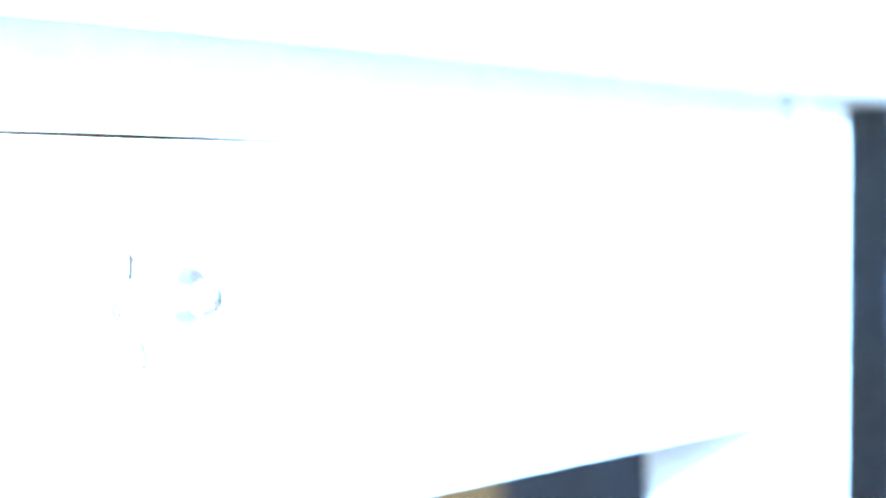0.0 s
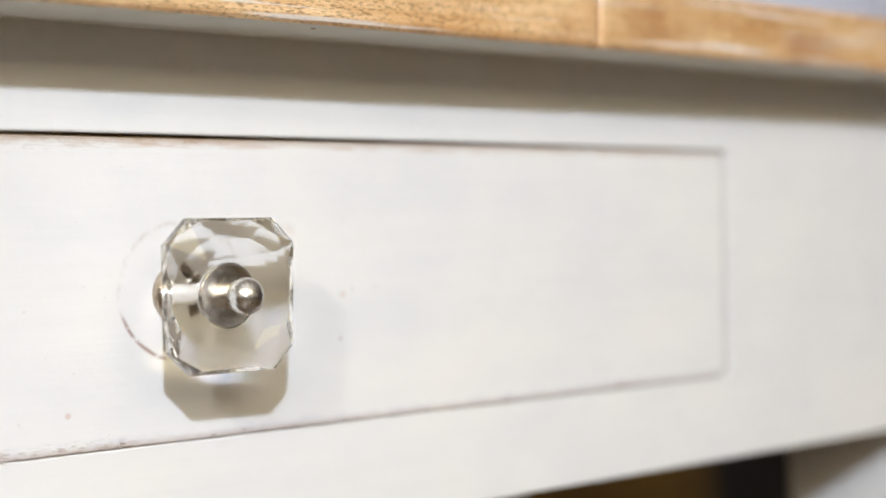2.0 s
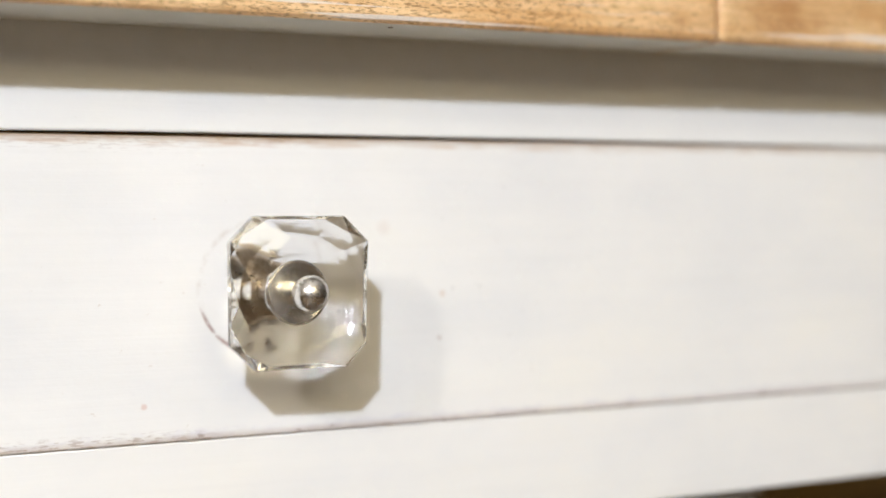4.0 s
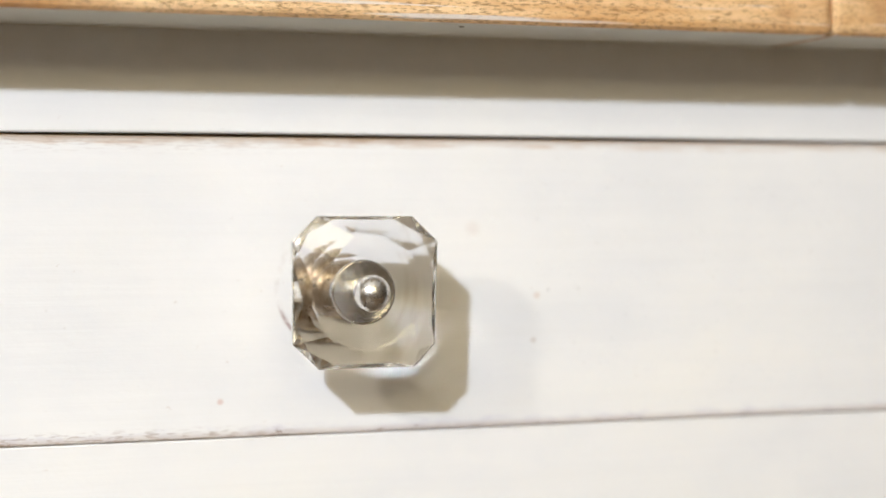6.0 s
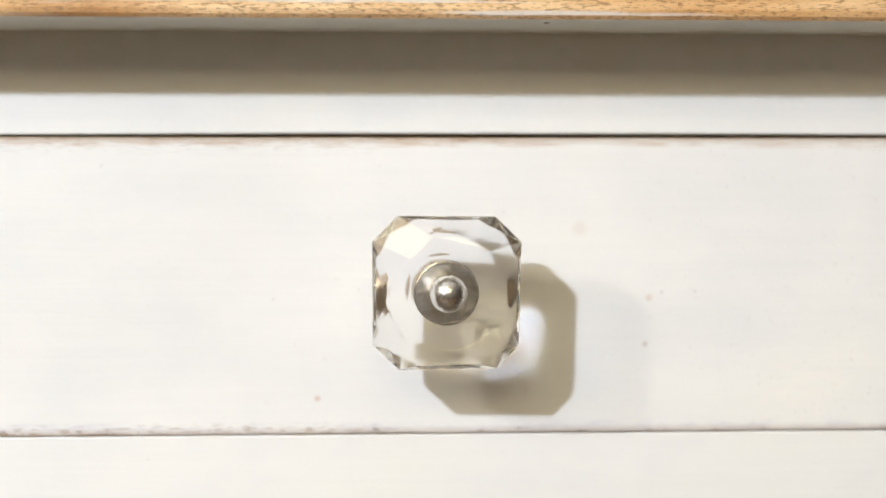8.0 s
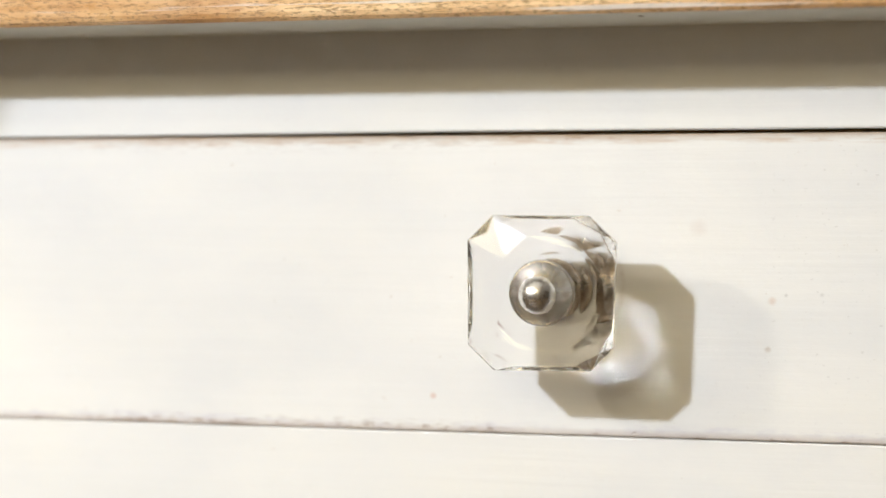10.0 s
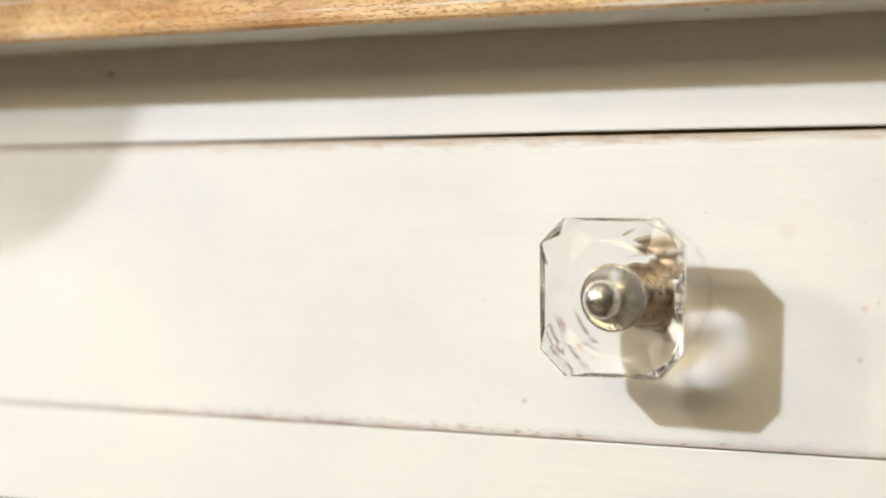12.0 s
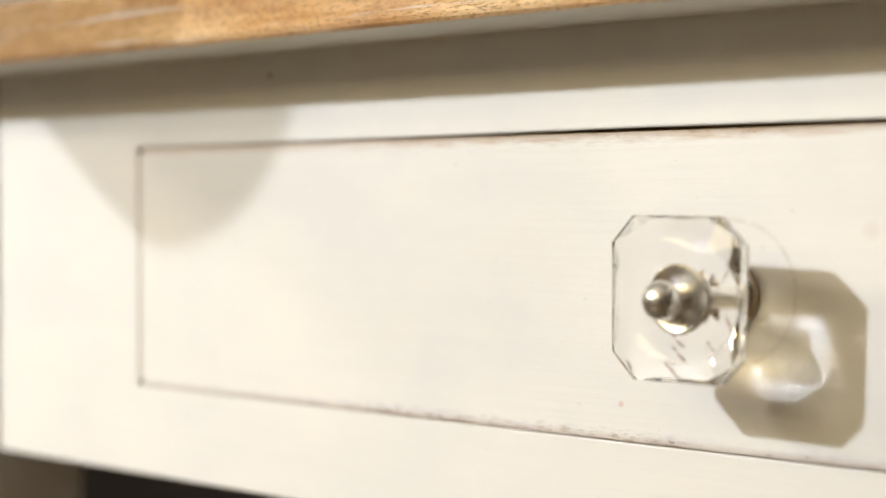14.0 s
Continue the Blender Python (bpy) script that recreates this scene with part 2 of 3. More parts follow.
def oak(name, light, dark, scale=1.0, rough=0.36, limed=False):
    """Oiled open-pored wood, grain along x."""
    m, nodes, links, bsdf = material(name)
    info = nodes.new("ShaderNodeObjectInfo")
    shift = nodes.new("ShaderNodeVectorMath")
    shift.operation = "SCALE"
    shift.inputs[0].default_value = (3.7, 1.9, 2.3)
    links.new(info.outputs["Random"], shift.inputs["Scale"])

    def moved(s):
        mp = nodes.new("ShaderNodeVectorMath")
        mp.operation = "ADD"
        links.new(coords(nodes, links, [v * scale for v in s]), mp.inputs[0])
        links.new(shift.outputs[0], mp.inputs[1])
        return mp.outputs[0]

    wave = node(nodes, "ShaderNodeTexWave", Scale=1.0, Distortion=6.0, Detail=3.0)
    wave.bands_direction = "Z"
    links.new(moved((5, 60, 90)), wave.inputs["Vector"])
    figure = noise_at(nodes, links, moved((16, 60, 95)), 1.0, 6, 0.68)
    blot = noise_at(nodes, links, moved((30, 40, 60)), 1.0, 5, 0.65)
    pores = noise_at(nodes, links, moved((600, 2200, 3200)), 1.0, 2, 0.5)
    dense = noise_at(nodes, links, moved((14, 30, 40)), 1.0, 3, 0.5)
    pores = maths(nodes, links, "SUBTRACT", pores, maths(nodes, links, "MULTIPLY", maths(nodes, links, "SUBTRACT", dense, 0.5), 0.22))
    grain = maths(nodes, links, "ADD", maths(nodes, links, "MULTIPLY", wave.outputs["Fac"], 0.08), maths(nodes, links, "MULTIPLY", figure, 0.92))
    tone = ramp(nodes, links, grain, [(0.30, dark), (0.52, [(a + b) / 2 for a, b in zip(light, dark)]), (0.70, light)])
    tone = mix(nodes, links, ramp(nodes, links, blot, [(0.48, (0, 0, 0)), (0.66, (0.62, 0.62, 0.62))]), tone, [c * f for c, f in zip(dark, (0.66, 0.56, 0.48))])
    pit = ramp(nodes, links, pores, [(0.37, (1, 1, 1)), (0.45, (0, 0, 0))])
    tone = mix(nodes, links, maths(nodes, links, "MULTIPLY", pit, 0.78), tone, [c * 0.42 for c in dark])
    tint = maths(nodes, links, "ADD", maths(nodes, links, "MULTIPLY", info.outputs["Random"], 0.16), 0.92)
    hue = nodes.new("ShaderNodeHueSaturation")
    links.new(tone, hue.inputs["Color"])
    links.new(tint, hue.inputs["Value"])
    tone = hue.outputs["Color"]
    # pale limed scrapes along the grain
    if limed:
        scrape = noise_at(nodes, links, moved((11, 60, 430)), 1.0, 3, 0.55)
        tone = mix(nodes, links, ramp(nodes, links, scrape, [(0.60, (0, 0, 0)), (0.67, (0.75, 0.75, 0.75))]), tone, (0.80, 0.75, 0.70))
    links.new(tone, bsdf.inputs["Base Color"])
    links.new(ramp(nodes, links, blot, [(0.35, [rough * 0.75] * 3), (0.65, [rough * 1.3] * 3)]), bsdf.inputs["Roughness"])
    height = maths(nodes, links, "SUBTRACT", maths(nodes, links, "MULTIPLY", figure, 0.5), maths(nodes, links, "MULTIPLY", pit, 0.8))
    relief(nodes, links, bsdf, height, 0.4, 0.0006)
    return m


def plain(name, colour, rough=0.6, metal=0.0, vary=0.15, size=30, bump=0.0):
    m, nodes, links, bsdf = material(name)
    v = coords(nodes, links, (size, size, size))
    n = noise_at(nodes, links, v, 1.0, 5, 0.6)
    links.new(ramp(nodes, links, n, [(0.3, [c * (1 - vary) for c in colour]), (0.7, [min(1, c * (1 + vary)) for c in colour])]), bsdf.inputs["Base Color"])
    bsdf.inputs["Roughness"].default_value, bsdf.inputs["Metallic"].default_value = rough, metal
    if bump:
        relief(nodes, links, bsdf, n, bump, 0.001)
    return m


PAINT = paint("white_chalk_paint")
PAINT_DRAWER = paint("worn_white_drawer_paint", wear=(0.0, 0.0806), ring=(0.040, 0.018))
# the same white, with the shade under the overhang put into its colour
PAINT_UNDER_SHADED = paint("shaded_white_underside_paint", (0.72, 0.70, 0.61))
WOOD = oak("oiled_mango_wood", (0.88, 0.635, 0.355), (0.60, 0.325, 0.118), 1.0, 0.30, True)
RAW = oak("raw_pine", (0.56, 0.40, 0.24), (0.42, 0.27, 0.14), 0.6, 0.65)
DARKWOOD = oak("dark_stained_wood", (0.135, 0.075, 0.010), (0.070, 0.037, 0.006), 0.35, 0.5)
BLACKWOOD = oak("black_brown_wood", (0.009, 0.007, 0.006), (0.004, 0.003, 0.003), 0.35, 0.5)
DARKPANEL = oak("brown_panelling", (0.38, 0.31, 0.21), (0.27, 0.22, 0.15), 0.3, 0.6)
GAPWOOD = plain("bare_brown_wood", (0.42, 0.25, 0.09), 0.7, 0, 0.3, 300)
FLOORWOOD = oak("floor_oak", (0.14, 0.095, 0.050), (0.085, 0.056, 0.028), 0.25, 0.45)
WALLPAINT = plain("grey_lilac_wall_paint", (0.82, 0.81, 0.86), 0.85, 0, 0.05, 6, 0.1)
BOARDING = oak("pale_brown_boarding", (0.62, 0.55, 0.43), (0.48, 0.42, 0.32), 0.2, 0.6)
# side walls stay out of view: colours set for the light they bounce
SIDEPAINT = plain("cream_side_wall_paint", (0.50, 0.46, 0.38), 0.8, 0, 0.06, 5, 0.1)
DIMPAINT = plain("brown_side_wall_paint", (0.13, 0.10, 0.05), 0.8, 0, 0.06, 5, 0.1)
CEILPAINT = plain("ceiling_paint", (0.78, 0.74, 0.66), 0.9, 0, 0.04, 6, 0.1)
NAIL = plain("rusty_nail", (0.30, 0.24, 0.17), 0.6, 0.6, 0.3, 900)
BLACKMETAL = plain("black_metal", (0.03, 0.03, 0.03), 0.45, 0.2, 0.2, 60)


def nickel(name, dull, bright, gloss, speck):
    """Old nickel plate: a mirror with cloudy tarnish and small dark pits."""
    m, nodes, links, bsdf = material(name)
    cloud = noise_at(nodes, links, coords(nodes, links, (260, 260, 260)), 1.0, 3, 0.6)
    pits = noise_at(nodes, links, coords(nodes, links, (1500, 1500, 1500), (3, 1, 2)), 1.0, 2, 0.6)
    tone = ramp(nodes, links, cloud, [(0.32, dull), (0.58, bright)])
    pit = ramp(nodes, links, pits, [(0.60, (0, 0, 0)), (0.68, (speck, speck, speck))])
    tone = mix(nodes, links, pit, tone, (0.26, 0.21, 0.15))
    links.new(tone, bsdf.inputs["Base Color"])
    links.new(ramp(nodes, links, cloud, [(0.3, [gloss * 1.8] * 3), (0.65, [gloss] * 3)]), bsdf.inputs["Roughness"])
    bsdf.inputs["Metallic"].default_value = 1.0
    relief(nodes, links, bsdf, pits, 0.12 * speck, 0.0002)
    return m


def shadow_disc():
    """Part-transparent black for the added shadow disc: most of the light passes straight through."""
    m, nodes, links, bsdf = material("see_through_black")
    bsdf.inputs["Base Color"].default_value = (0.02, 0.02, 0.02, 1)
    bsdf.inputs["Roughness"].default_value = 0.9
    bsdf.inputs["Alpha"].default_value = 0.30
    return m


SEE_THROUGH = shadow_disc()
NICKEL = nickel("tarnished_nickel", (0.60, 0.58, 0.55), (0.86, 0.85, 0.83), 0.20, 0.8)
TARNISH = nickel("brown_tarnished_nickel", (0.32, 0.25, 0.18), (0.55, 0.47, 0.37), 0.24, 0.8)
PLATED = nickel("nickel_plate", (0.56, 0.54, 0.51), (0.78, 0.77, 0.75), 0.15, 0.3)
SILVER = plain("polished_collar", (0.93, 0.90, 0.85), 0.22, 1.0, 0.10, 500)


def crystal():
    m, nodes, links, bsdf = material("clear_cut_glass")
    bsdf.inputs["Base Color"].default_value = (1, 1, 1, 1)
    bsdf.inputs["Roughness"].default_value = 0.0
    bsdf.inputs["IOR"].default_value = 1.52
    bsdf.inputs["Transmission Weight"].default_value = 1.0
    return m


GLASS = crystal()


# ---- mesh helpers ----
def finish(name, bm, mats, parent=None, label="", smooth=False):
    bmesh.ops.recalc_face_normals(bm, faces=bm.faces)
    me = bpy.data.meshes.new(name)
    bm.to_mesh(me)
    bm.free()
    for m in mats if isinstance(mats, (list, tuple)) else [mats]:
        me.materials.append(m)
    if smooth:
        me.shade_smooth()
    ob = new(name, me)
    if parent:
        ob.parent = parent
    if label:
        tagged(ob, label)
    return ob


def part(name, bm, mats, parent, label="", smooth=False):
    return finish(name, bm, mats, parent, label, smooth)


def block(bm, x0, x1, y0, y1, z0, z1, bevel=0.0, segments=2):
    made = bmesh.ops.create_cube(bm, size=1.0)["verts"]
    for v in made:
        v.co = Vector((x0 if v.co.x < 0 else x1, y0 if v.co.y < 0 else y1, z0 if v.co.z < 0 else z1))
    if bevel:
        edges = list({e for v in made for e in v.link_edges})
        bmesh.ops.bevel(bm, geom=edges, offset=bevel, segments=segments, profile=0.5, affect="EDGES")
    return bm


def box(*args, **kw):
    return block(bmesh.new(), *args, **kw)


def turned(profile, steps=48):
    """A turned solid about the y axis. profile: (radius, y) from one end to the other."""
    bm = bmesh.new()
    rings = []
    for r, y in profile:
        if r < 1e-6:
            rings.append([bm.verts.new((0, y, 0))])
        else:
            rings.append([bm.verts.new((r * math.cos(2 * math.pi * k / steps), y, r * math.sin(2 * math.pi * k / steps))) for k in range(steps)])
    for a, b in zip(rings, rings[1:]):
        for k in range(steps):
            j = (k + 1) % steps
            if len(a) == 1 and len(b) == 1:
                continue
            if len(a) == 1:
                bm.faces.new((a[0], b[j], b[k]))
            elif len(b) == 1:
                bm.faces.new((a[k], a[j], b[0]))
            else:
                bm.faces.new((a[k], a[j], b[j], b[k]))
    for end in (rings[0], rings[-1]):
        if len(end) > 1:
            bm.faces.new(end)
    return bm


# ---- room ----
def room():
    floor = finish("floor", box(-3.0, 5.0, -2.6, 1.4, -0.1, -0.012), FLOORWOOD)
    tagged(floor, "brown oak plank floor of the room", "floor", kind="structure")
    ceiling = finish("ceiling", box(-3.1, 5.1, -2.6, 1.5, 2.6, 2.7), CEILPAINT)
    tagged(ceiling, "plain white painted ceiling", "ceiling", kind="structure")
    walls = [
        ("wall_north", box(-3.1, 5.1, 1.40, 1.50, -0.1, 2.6), "plain grey-lilac painted wall behind the table"),
        ("wall_east", box(5.0, 5.1, -2.6, 1.4, -0.1, 2.6), "unseen side wall, dark brown to hold down its bounce"),
        ("wall_west", box(-3.1, -3.0, -2.6, 1.4, -0.1, 2.6), "unseen side wall, cream to bounce warm light"),
    ]
    for name, bm, label in walls:
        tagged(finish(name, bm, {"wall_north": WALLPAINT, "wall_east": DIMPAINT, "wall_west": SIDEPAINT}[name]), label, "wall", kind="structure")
    bm = bmesh.new()  # the unseen wall, with a wide window added for the fill light
    for a in ((-3.1, -2.55, -0.1, 2.6), (0.45, 5.1, -0.1, 2.6), (-2.55, 0.45, -0.1, 1.48), (-2.55, 0.45, 2.43, 2.6)):
        block(bm, a[0], a[1], -2.7, -2.6, a[2], a[3])
    tagged(finish("wall_south", bm, BOARDING), "unseen pale brown boarded wall with an opening for the fill light", "wall", kind="structure")
    bm = bmesh.new()
    for a in ((-2.55, 0.45, 1.48, 1.51), (-2.55, 0.45, 2.40, 2.43), (-2.55, -2.52, 1.51, 2.40), (0.42, 0.45, 1.51, 2.40), (-1.07, -1.03, 1.51, 2.40)):
        block(bm, a[0], a[1], -2.68, -2.62, a[2], a[3], 0.005)
    tagged(finish("fill_window", bm, CEILPAINT), "added wide window, unseen, framing the fill light", "window", kind="structure")
    # dark panelling along the lower walls
    bm = bmesh.new()
    for k in range(16):
        block(bm, -2.98 + k * 0.497, -2.49 + k * 0.497, -2.6, -2.582, 0.0, 1.06, 0.004, 1)
    block(bm, -2.98, 4.97, -2.6, -2.565, 1.06, 1.09, 0.004, 1)
    tagged(finish("trim_south", bm, DARKPANEL), "brown wooden panelling along the lower wall", "panelling", kind="structure")
    bm = bmesh.new()
    for k in range(8):
        block(bm, -3.0, -2.982, -2.56 + k * 0.49, -2.077 + k * 0.49, 0.0, 1.06, 0.004, 1)
    block(bm, -3.0, -2.965, -2.56, 1.38, 1.06, 1.09, 0.004, 1)
    tagged(finish("trim_west", bm, DARKPANEL), "brown wooden panelling along the lower wall", "panelling", kind="structure")


room()

# floor planks
mesh = None
for row in range(15):
    for col in range(4):
        if mesh is None:
            bm = box(0, 1.99, 0, 0.246, -0.012, 0.0, bevel=0.002, segments=1)
            mesh = bpy.data.meshes.new("floor_board")
            bm.to_mesh(mesh)
            bm.free()
            mesh.materials.append(FLOORWOOD)
        ob = new("floor_board", mesh)
        ob.location = (-3.0 + col * 2.0, -2.58 + row * 0.249, 0)
        ob.parent = bpy.data.objects["floor"]


# ---- the console table ----
RAIL_LOW, RAIL_TOP, TOP_THICK = -0.030, 0.1088, 0.0205
STILE_L, STILE_R = -0.322, 0.3755      # where the face frame meets the legs
DRAWER_L, DRAWER_R, DRAWER_H = -0.236, 0.236, 0.081
LEG_W, PROUD, DEPTH = 0.0445, 0.0075, 0.36  # the legs stand proud of the frame
OVERHANG = 0.0330


def console_table():
    table = new("console_table")
    table.location = (0, 0, Z0)
    tagged(table, "white painted console table with an oiled wooden top", "table")
    # face frame round the drawer opening
    bm = bmesh.new()
    outer = [(STILE_L, RAIL_LOW), (STILE_R - 0.0013, RAIL_LOW), (STILE_R - 0.0032, RAIL_TOP), (0.09, RAIL_TOP), (-0.03, RAIL_TOP), (-0.10, RAIL_TOP), (STILE_L + 0.0024, RAIL_TOP)]
    inner = [(DRAWER_L - 0.0002, -0.0001), (DRAWER_R + 0.0019, -0.0004), (DRAWER_R + 0.0017, DRAWER_H + 0.0001), (0.09, DRAWER_H + 0.0006), (-0.03, DRAWER_H + 0.0006), (-0.10, DRAWER_H + 0.0002), (DRAWER_L - 0.0002, DRAWER_H - 0.0003)]
    loops = [[bm.verts.new((x, y, z)) for x, z in shape] for y in (0.0, 0.020) for shape in (outer, inner)]
    rim = []
    for k in range(len(outer)):
        j = (k + 1) % len(outer)
        for a, b in ((0, 1), (1, 3), (3, 2), (2, 0)):
            bm.faces.new((loops[a][k], loops[a][j], loops[b][j], loops[b][k]))
    for e in bm.edges:
        if all(v.co.y < 0.001 for v in e.verts) and (e.verts[0] in loops[1]) == (e.verts[1] in loops[1]) and not (e.verts[0].co.z > RAIL_TOP - 0.001 and e.verts[1].co.z > RAIL_TOP - 0.001):
            if e.verts[0] in loops[1] or max(e.verts[0].co.z, e.verts[1].co.z) < RAIL_LOW + 0.001:
                rim.append(e)
    bmesh.ops.recalc_face_normals(bm, faces=bm.faces)
    bmesh.ops.bevel(bm, geom=rim, offset=0.00032, segments=4, affect="EDGES")
    part("face_frame", bm, PAINT, table, "white painted frame round the drawer")
    for x0, deep in ((STILE_L - LEG_W, 0.048), (STILE_R, 0.083)):
        for y0 in (-PROUD, DEPTH - deep):
            bm = bmesh.new()
            block(bm, x0, x0 + LEG_W, y0, y0 + deep, 0.0 - Z0, RAIL_TOP, 0.0022)
            for v in bm.verts:  # a slight taper below the frame
                if v.co.z < -0.3:
                    v.co.x += (x0 + LEG_W / 2 - v.co.x) * 0.18
                    v.co.y += (y0 + deep / 2 - v.co.y) * 0.18
            part("leg", bm, PAINT, table)
    # side rails near black: the darkness under the table is put into their colour
    for x0, deep in ((STILE_L - LEG_W + 0.002, 0.0405), (STILE_R + 0.018, 0.0755)):
        part("side_apron", box(x0, x0 + 0.020, deep, DEPTH - deep, RAIL_LOW, RAIL_TOP, bevel=0.001), BLACKWOOD, table, "side rail with its shade put into a near-black colour")
    part("back_apron", box(STILE_L, STILE_R, DEPTH - 0.025, DEPTH - 0.005, RAIL_LOW, RAIL_TOP, bevel=0.001), PAINT, table)
    part("stop_strip", box(DRAWER_L + 0.02, DRAWER_R - 0.02, 0.0075, 0.012, DRAWER_H - 0.0001, DRAWER_H + 0.0016), GAPWOOD, table, "bare brown wooden strip behind the drawer gap")
    # dark strips added so that the joints beside the legs read as dark lines
    for x0, x1 in ((STILE_L, STILE_L + 0.0035), (STILE_R - 0.0040, STILE_R)):
        part("tenon", box(x0, x1, 0.0012, 0.0180, RAIL_LOW + 0.002, RAIL_TOP), DARKWOOD, table, "dark brown strip added in the joint beside the leg")
    for x0 in (DRAWER_L - 0.030, DRAWER_R + 0.012):
        part("drawer_runner", box(x0, x0 + 0.018, 0.020, DEPTH - 0.025, -0.004, 0.030), RAW, table, "raw wooden drawer runner")
    # top of oiled staves, painted white underneath with the shade in the colour
    x0, x1, y1 = STILE_L - LEG_W - 0.0575, STILE_R + LEG_W + 0.0575, DEPTH + 0.02
    rng = random.Random(5)
    joints = [x0, 0.133, x1]
    rows = 6
    wide = (y1 + OVERHANG) / rows
    for r in range(rows):
        cuts = joints if r == 0 else sorted([x0, x1] + [rng.uniform(x0 + 0.1, x1 - 0.1) for _ in range(2)])
        for a, b in zip(cuts, cuts[1:]):
            lift = rng.uniform(-0.0003, 0.0003)
            bm = box(a + 0.0001, b - 0.0001, -OVERHANG + r * wide + lift * (r == 0), -OVERHANG + (r + 1) * wide - 0.0002, RAIL_TOP, RAIL_TOP + TOP_THICK + lift, bevel=0.0026 if r == 0 else 0.0006, segments=3)
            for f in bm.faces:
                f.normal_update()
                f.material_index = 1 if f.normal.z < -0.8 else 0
            part("stave", bm, [WOOD, PAINT_UNDER_SHADED], table)
    # small nail heads left in the paint
    for x, y, z, flat in ((-0.1689, -0.0002, 0.1018, False), (0.0255, -0.0271, RAIL_TOP, True)):
        bm = turned([(0, -0.0003), (0.0006, -0.0002), (0.0008, 0.0), (0.0008, 0.003)], 14)
        ob = part("nail_head", bm, NAIL, table, "small dark nail head")
        ob.location = (x, y, z)
        if flat:
            ob.rotation_euler = (radians(90), 0, 0)
    return table


console_table()


# ---- the drawer with its knob ----
KNOB_Z, GIRDLE_Y, TABLE_Y, BACK_Y = 0.0394, -0.0238, -0.0275, -0.0184


def cut_glass():
    """Square-cut crystal, a little uneven: an eight-sided girdle, a square table ringed by star facets, and two rows of small facets behind."""
    rng = random.Random(11)
    outline = [(0.0124, 0.0198), (0.0192, 0.0132), (0.0184, -0.0136), (0.0129, -0.0195), (-0.0124, -0.0198), (-0.0192, -0.0133), (-0.0193, 0.0133), (-0.0128, 0.0199)]
    points = []
    for x, z in outline:
        points += [Vector((x, GIRDLE_Y - 0.0006, z)), Vector((x * 0.992, GIRDLE_Y + 0.0022, z * 0.992))]
    for q in range(4):
        turn = Matrix.Rotation(q * math.pi / 2, 3, "Y")
        t = (0.0109, 0.0107, 0.0110, 0.0090)[q]
        points.append(turn @ Vector((t, TABLE_Y, t)))
        points += [turn @ Vector((0.0147, TABLE_Y + 0.0007, z)) for z in (0.0036, -0.0036)]
    # behind: a belt of uneven facets, then a flat with many corners
    for k in range(8):
        (x0, z0), (x1, z1) = outline[k], outline[(k + 1) % 8]
        for f in (0.16, 0.39, 0.61, 0.84) if math.hypot(x1 - x0, z1 - z0) > 0.015 else (0.5,):
            x, z = x0 + (x1 - x0) * f, z0 + (z1 - z0) * f
            s = rng.uniform(0.905, 0.925) if f in (0.16, 0.84) else rng.uniform(0.885, 0.91)
            points.append(Vector((x * s, GIRDLE_Y + 0.0022 + rng.uniform(0.0017, 0.0024), z * s)))
    for k in range(16):
        a, r = math.pi * (k + 0.5) / 8, rng.uniform(0.0141, 0.0148)
        points.append(Vector((r * math.cos(a), BACK_Y, r * math.sin(a))))
    bm = bmesh.new()
    for p in points:
        bm.verts.new(p)
    bmesh.ops.convex_hull(bm, input=bm.verts[:])
    bmesh.ops.delete(bm, geom=[v for v in bm.verts if not v.link_faces], context="VERTS")
    bmesh.ops.dissolve_limit(bm, angle_limit=radians(0.6), verts=bm.verts[:], edges=bm.edges[:])
    bmesh.ops.rotate(bm, cent=(0, GIRDLE_Y, 0), matrix=Matrix.Rotation(radians(-3.0), 3, "Z"), verts=bm.verts[:])
    bmesh.ops.recalc_face_normals(bm, faces=bm.faces)
    bmesh.ops.bevel(bm, geom=bm.edges[:], offset=0.00010, segments=1, affect="EDGES")
    return bm


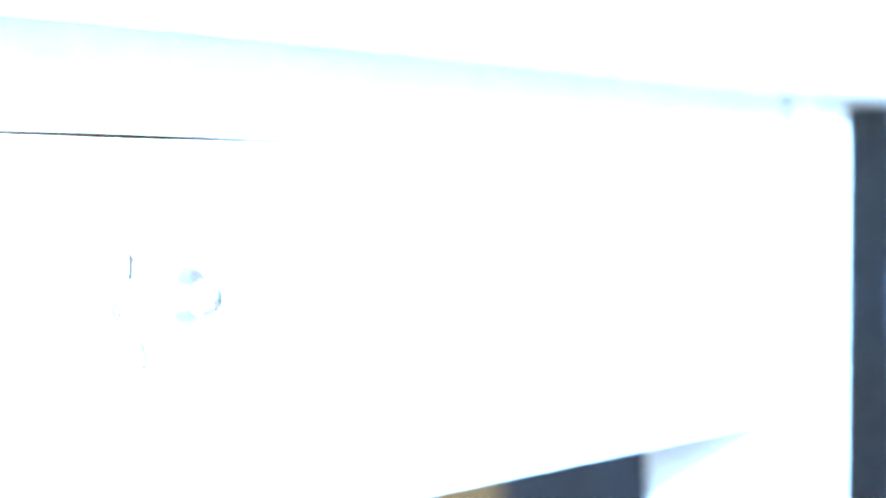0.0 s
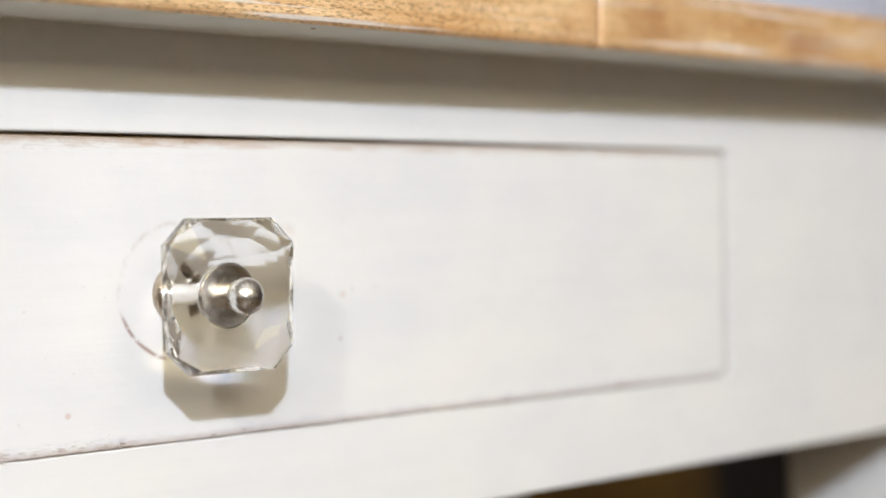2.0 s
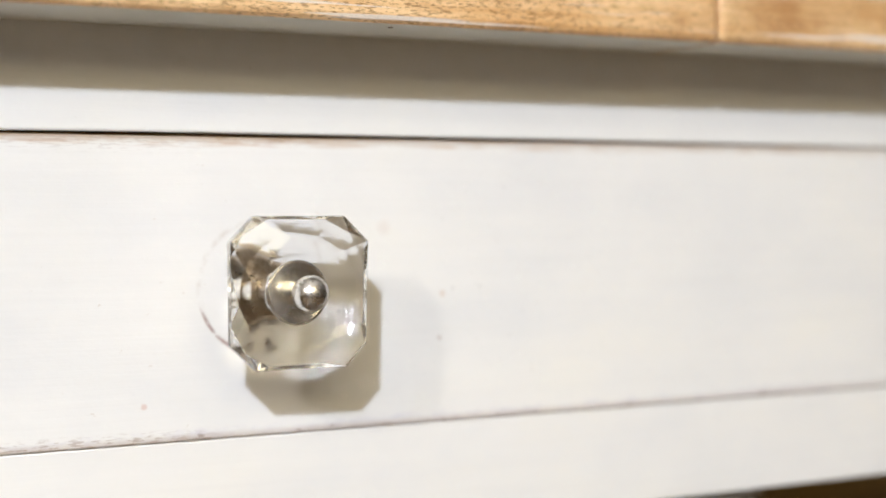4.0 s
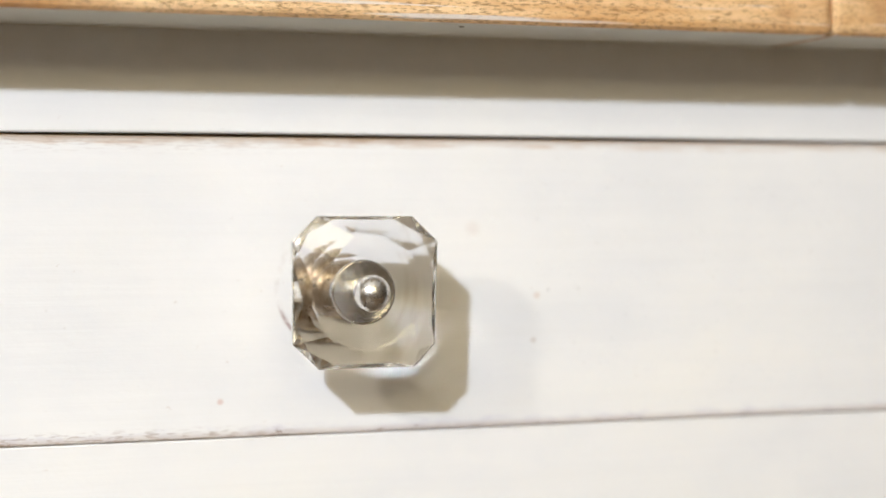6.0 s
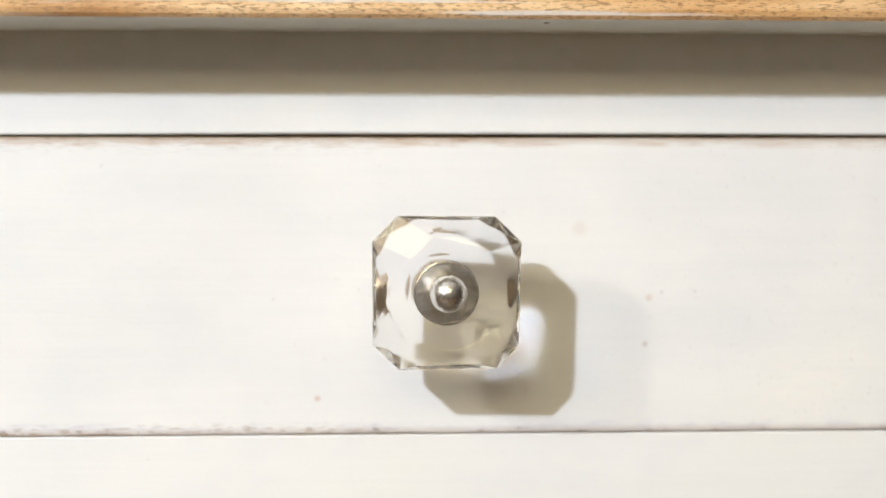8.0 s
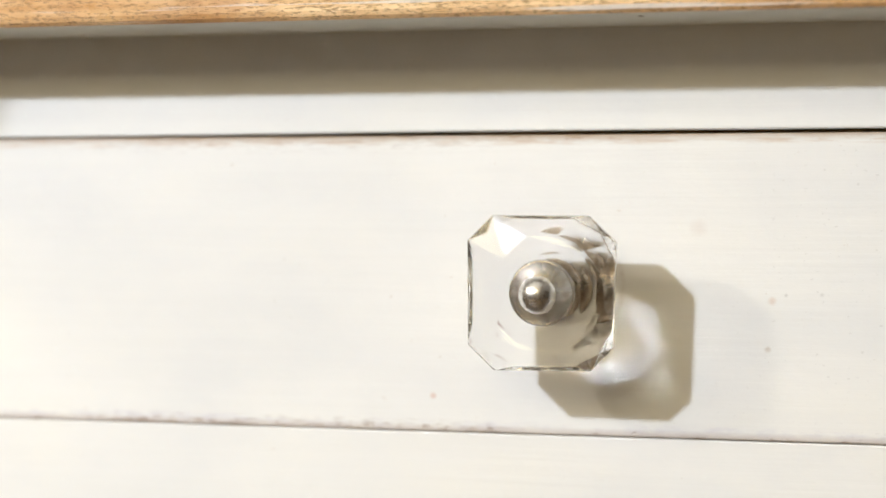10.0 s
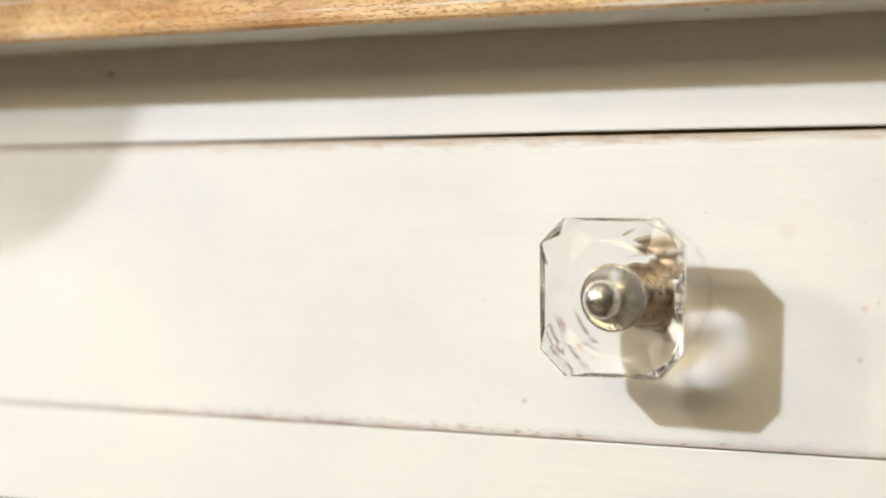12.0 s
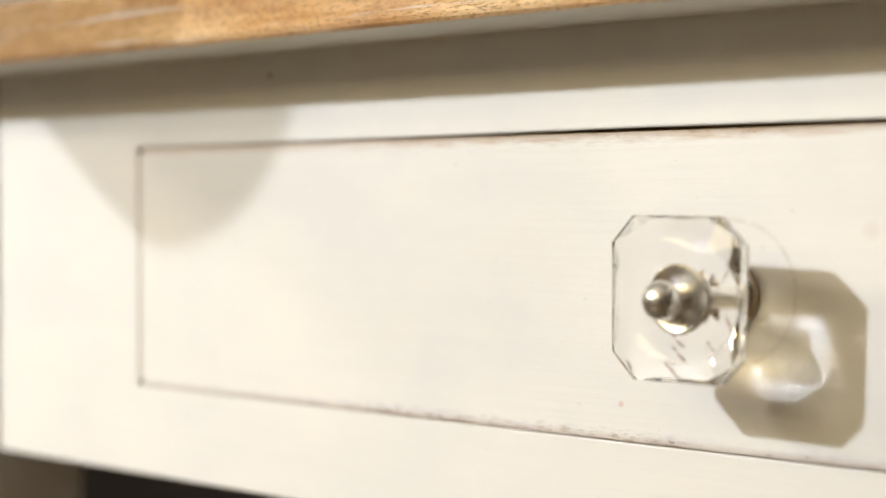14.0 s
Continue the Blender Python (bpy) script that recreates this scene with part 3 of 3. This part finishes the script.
def drawer():
    thing = new("drawer")
    thing.location = (0, 0, Z0)
    tagged(thing, "white painted drawer with worn edges and a glass knob", "drawer")
    bm = bmesh.new()
    block(bm, DRAWER_L, DRAWER_R, 0.0002, 0.020, 0.00005, DRAWER_H - 0.0005)
    upright = [e for e in bm.edges if abs(e.verts[0].co.x - e.verts[1].co.x) < 1e-6 and abs(e.verts[0].co.z - e.verts[1].co.z) < 1e-6]
    bmesh.ops.bevel(bm, geom=upright, offset=0.0022, segments=3, affect="EDGES")
    rim = [e for e in bm.edges if all(v.co.y < 0.001 for v in e.verts)]
    bmesh.ops.bevel(bm, geom=rim, offset=0.0003, segments=2, affect="EDGES")
    front = part("drawer_front", bm, PAINT_DRAWER, thing, "white drawer front with brown chips along its edges")
    for x0 in (DRAWER_L + 0.002, DRAWER_R - 0.014):
        part("side_panel", box(x0, x0 + 0.012, 0.020, 0.30, 0.004, 0.070), RAW, thing, "raw wooden side")
    part("back_panel", box(DRAWER_L + 0.014, DRAWER_R - 0.014, 0.288, 0.30, 0.004, 0.070), RAW, thing, "raw wooden back")
    part("bottom_panel", box(DRAWER_L + 0.014, DRAWER_R - 0.014, 0.020, 0.288, 0.008, 0.013), RAW, thing, "raw wooden bottom")
    knob = part("knob", cut_glass(), GLASS, thing, "clear square-cut crystal knob with triangular facets")
    knob.location = (0.0001, 0, KNOB_Z)
    part("rosette", turned([(0, 0.0002), (0.0080, 0.0002), (0.0082, -0.0009), (0.0078, -0.0021), (0.0064, -0.0034), (0.0046, -0.0041), (0, -0.0041)]), TARNISH, knob, "tarnished nickel rosette", True)
    part("neck", turned([(0, -0.0041), (0.0032, -0.0041), (0.0028, -0.0052), (0.0028, -0.0168), (0.0034, -0.0177), (0, -0.0177)]), SILVER, knob, "bright metal neck", True)
    part("collar_disc", turned([(0, -0.0178), (0.0078, -0.0178), (0.0083, -0.0181), (0.0085, -0.0186), (0.0085, -0.0197), (0.0082, -0.0201), (0.0078, -0.0200), (0.0064, -0.0197), (0.0046, -0.0197), (0, -0.0197)]), PLATED, knob, "nickel-plated disc behind the glass", True)
    part("screw_sleeve", turned([(0, -0.0198), (0.0034, -0.0198), (0.0034, -0.0262), (0, -0.0262)]), SILVER, knob, "bright sleeve inside the glass")
    ball = [(0, -0.0263), (0.0036, -0.0263)]
    for k in range(5, 21):
        a = math.pi * k / 20
        ball.append((0.0048 * math.sin(a) if k < 20 else 0.0, -0.0298 + 0.0047 * math.cos(a)))
    part("finial", turned(ball), NICKEL, knob, "tarnished nickel ball nut", True)
    return thing


drawer()


# ---- behind the table ----
def dark_sideboard():
    thing = new("dark_sideboard")
    thing.location = (0.45, 0.95, 0)
    tagged(thing, "dark brown wooden sideboard against the wall behind the table", "sideboard")
    part("carcass", box(-2.3, 2.3, 0.02, 0.44, 0.08, 0.865, bevel=0.004), BLACKWOOD, thing)
    part("plinth", box(-2.26, 2.26, 0.06, 0.43, 0.0, 0.08), BLACKWOOD, thing)
    part("top_board", box(-2.34, 2.34, -0.02, 0.445, 0.865, 0.89, bevel=0.004), BLACKWOOD, thing)
    for k, (x0, x1) in enumerate(((-2.28, -1.75), (-1.75, -0.95), (-0.95, 0.05), (0.05, 1.0), (1.0, 2.28))):
        door = part("door", box(x0 + 0.003, x1 - 0.003, -0.002, 0.018, 0.10, 0.85, bevel=0.003), DARKWOOD if k == 3 else BLACKWOOD, thing)
        part("pull", box(x1 - 0.06, x1 - 0.045, -0.02, -0.002, 0.44, 0.56, bevel=0.003), BLACKMETAL, door)


dark_sideboard()


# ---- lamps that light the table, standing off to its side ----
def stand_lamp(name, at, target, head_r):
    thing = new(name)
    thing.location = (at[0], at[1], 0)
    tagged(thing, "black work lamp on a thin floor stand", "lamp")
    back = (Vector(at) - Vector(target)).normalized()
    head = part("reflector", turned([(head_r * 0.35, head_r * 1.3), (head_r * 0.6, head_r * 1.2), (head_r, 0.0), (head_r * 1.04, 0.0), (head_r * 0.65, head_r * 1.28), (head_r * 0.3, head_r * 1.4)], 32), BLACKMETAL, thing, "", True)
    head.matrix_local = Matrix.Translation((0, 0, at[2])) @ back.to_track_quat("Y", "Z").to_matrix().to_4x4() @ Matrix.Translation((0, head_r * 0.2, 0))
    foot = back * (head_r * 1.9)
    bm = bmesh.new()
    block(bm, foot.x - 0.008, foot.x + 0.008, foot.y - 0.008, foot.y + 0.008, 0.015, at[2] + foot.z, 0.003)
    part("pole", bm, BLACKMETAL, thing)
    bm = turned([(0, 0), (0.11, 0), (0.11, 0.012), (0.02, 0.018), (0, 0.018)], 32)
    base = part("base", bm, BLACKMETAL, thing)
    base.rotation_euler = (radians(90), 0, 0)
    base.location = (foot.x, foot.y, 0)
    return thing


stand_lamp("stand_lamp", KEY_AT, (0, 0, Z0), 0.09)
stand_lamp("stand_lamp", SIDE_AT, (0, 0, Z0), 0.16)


def shadow_blocker():
    """An added round disc, flat along one side, out of view: it casts the camera's soft shadow on one end of the table.
    """
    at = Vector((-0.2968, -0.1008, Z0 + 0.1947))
    thing = new("shadow_blocker_stand")
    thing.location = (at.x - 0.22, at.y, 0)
    tagged(thing, "unseen see-through disc on a stand, added to cast a shadow", "light stand")
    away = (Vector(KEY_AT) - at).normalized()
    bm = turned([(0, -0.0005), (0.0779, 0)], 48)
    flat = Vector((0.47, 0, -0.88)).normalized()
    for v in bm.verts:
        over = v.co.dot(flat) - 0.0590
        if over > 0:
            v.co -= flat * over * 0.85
    disc = part("shadow_disc", bm, SEE_THROUGH, thing)
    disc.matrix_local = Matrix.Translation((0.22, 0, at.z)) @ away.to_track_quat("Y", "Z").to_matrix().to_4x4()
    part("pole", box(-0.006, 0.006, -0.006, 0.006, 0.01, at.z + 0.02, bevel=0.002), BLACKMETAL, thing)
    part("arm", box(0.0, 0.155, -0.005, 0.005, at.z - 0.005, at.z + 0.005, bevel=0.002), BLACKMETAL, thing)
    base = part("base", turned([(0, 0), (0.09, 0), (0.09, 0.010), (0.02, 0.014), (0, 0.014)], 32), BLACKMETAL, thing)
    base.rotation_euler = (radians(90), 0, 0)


shadow_blocker()


# ---- an unseen ceiling lamp, added to brighten the wall behind the table ----
def added_ceiling_lamp():
    thing = new("added_ceiling_lamp")
    thing.location = (1.5, 0.60, 2.6)
    tagged(thing, "long white lamp housing, unseen, added above the wall fill light", "lamp")
    part("housing", box(-0.63, 0.63, -0.07, 0.07, -0.12, -0.001, bevel=0.006), CEILPAINT, thing)
    part("end_cap", box(-0.645, -0.6305, -0.06, 0.06, -0.11, -0.01, bevel=0.004), BLACKMETAL, thing)
    part("end_cap", box(0.6305, 0.645, -0.06, 0.06, -0.11, -0.01, bevel=0.004), BLACKMETAL, thing)


added_ceiling_lamp()
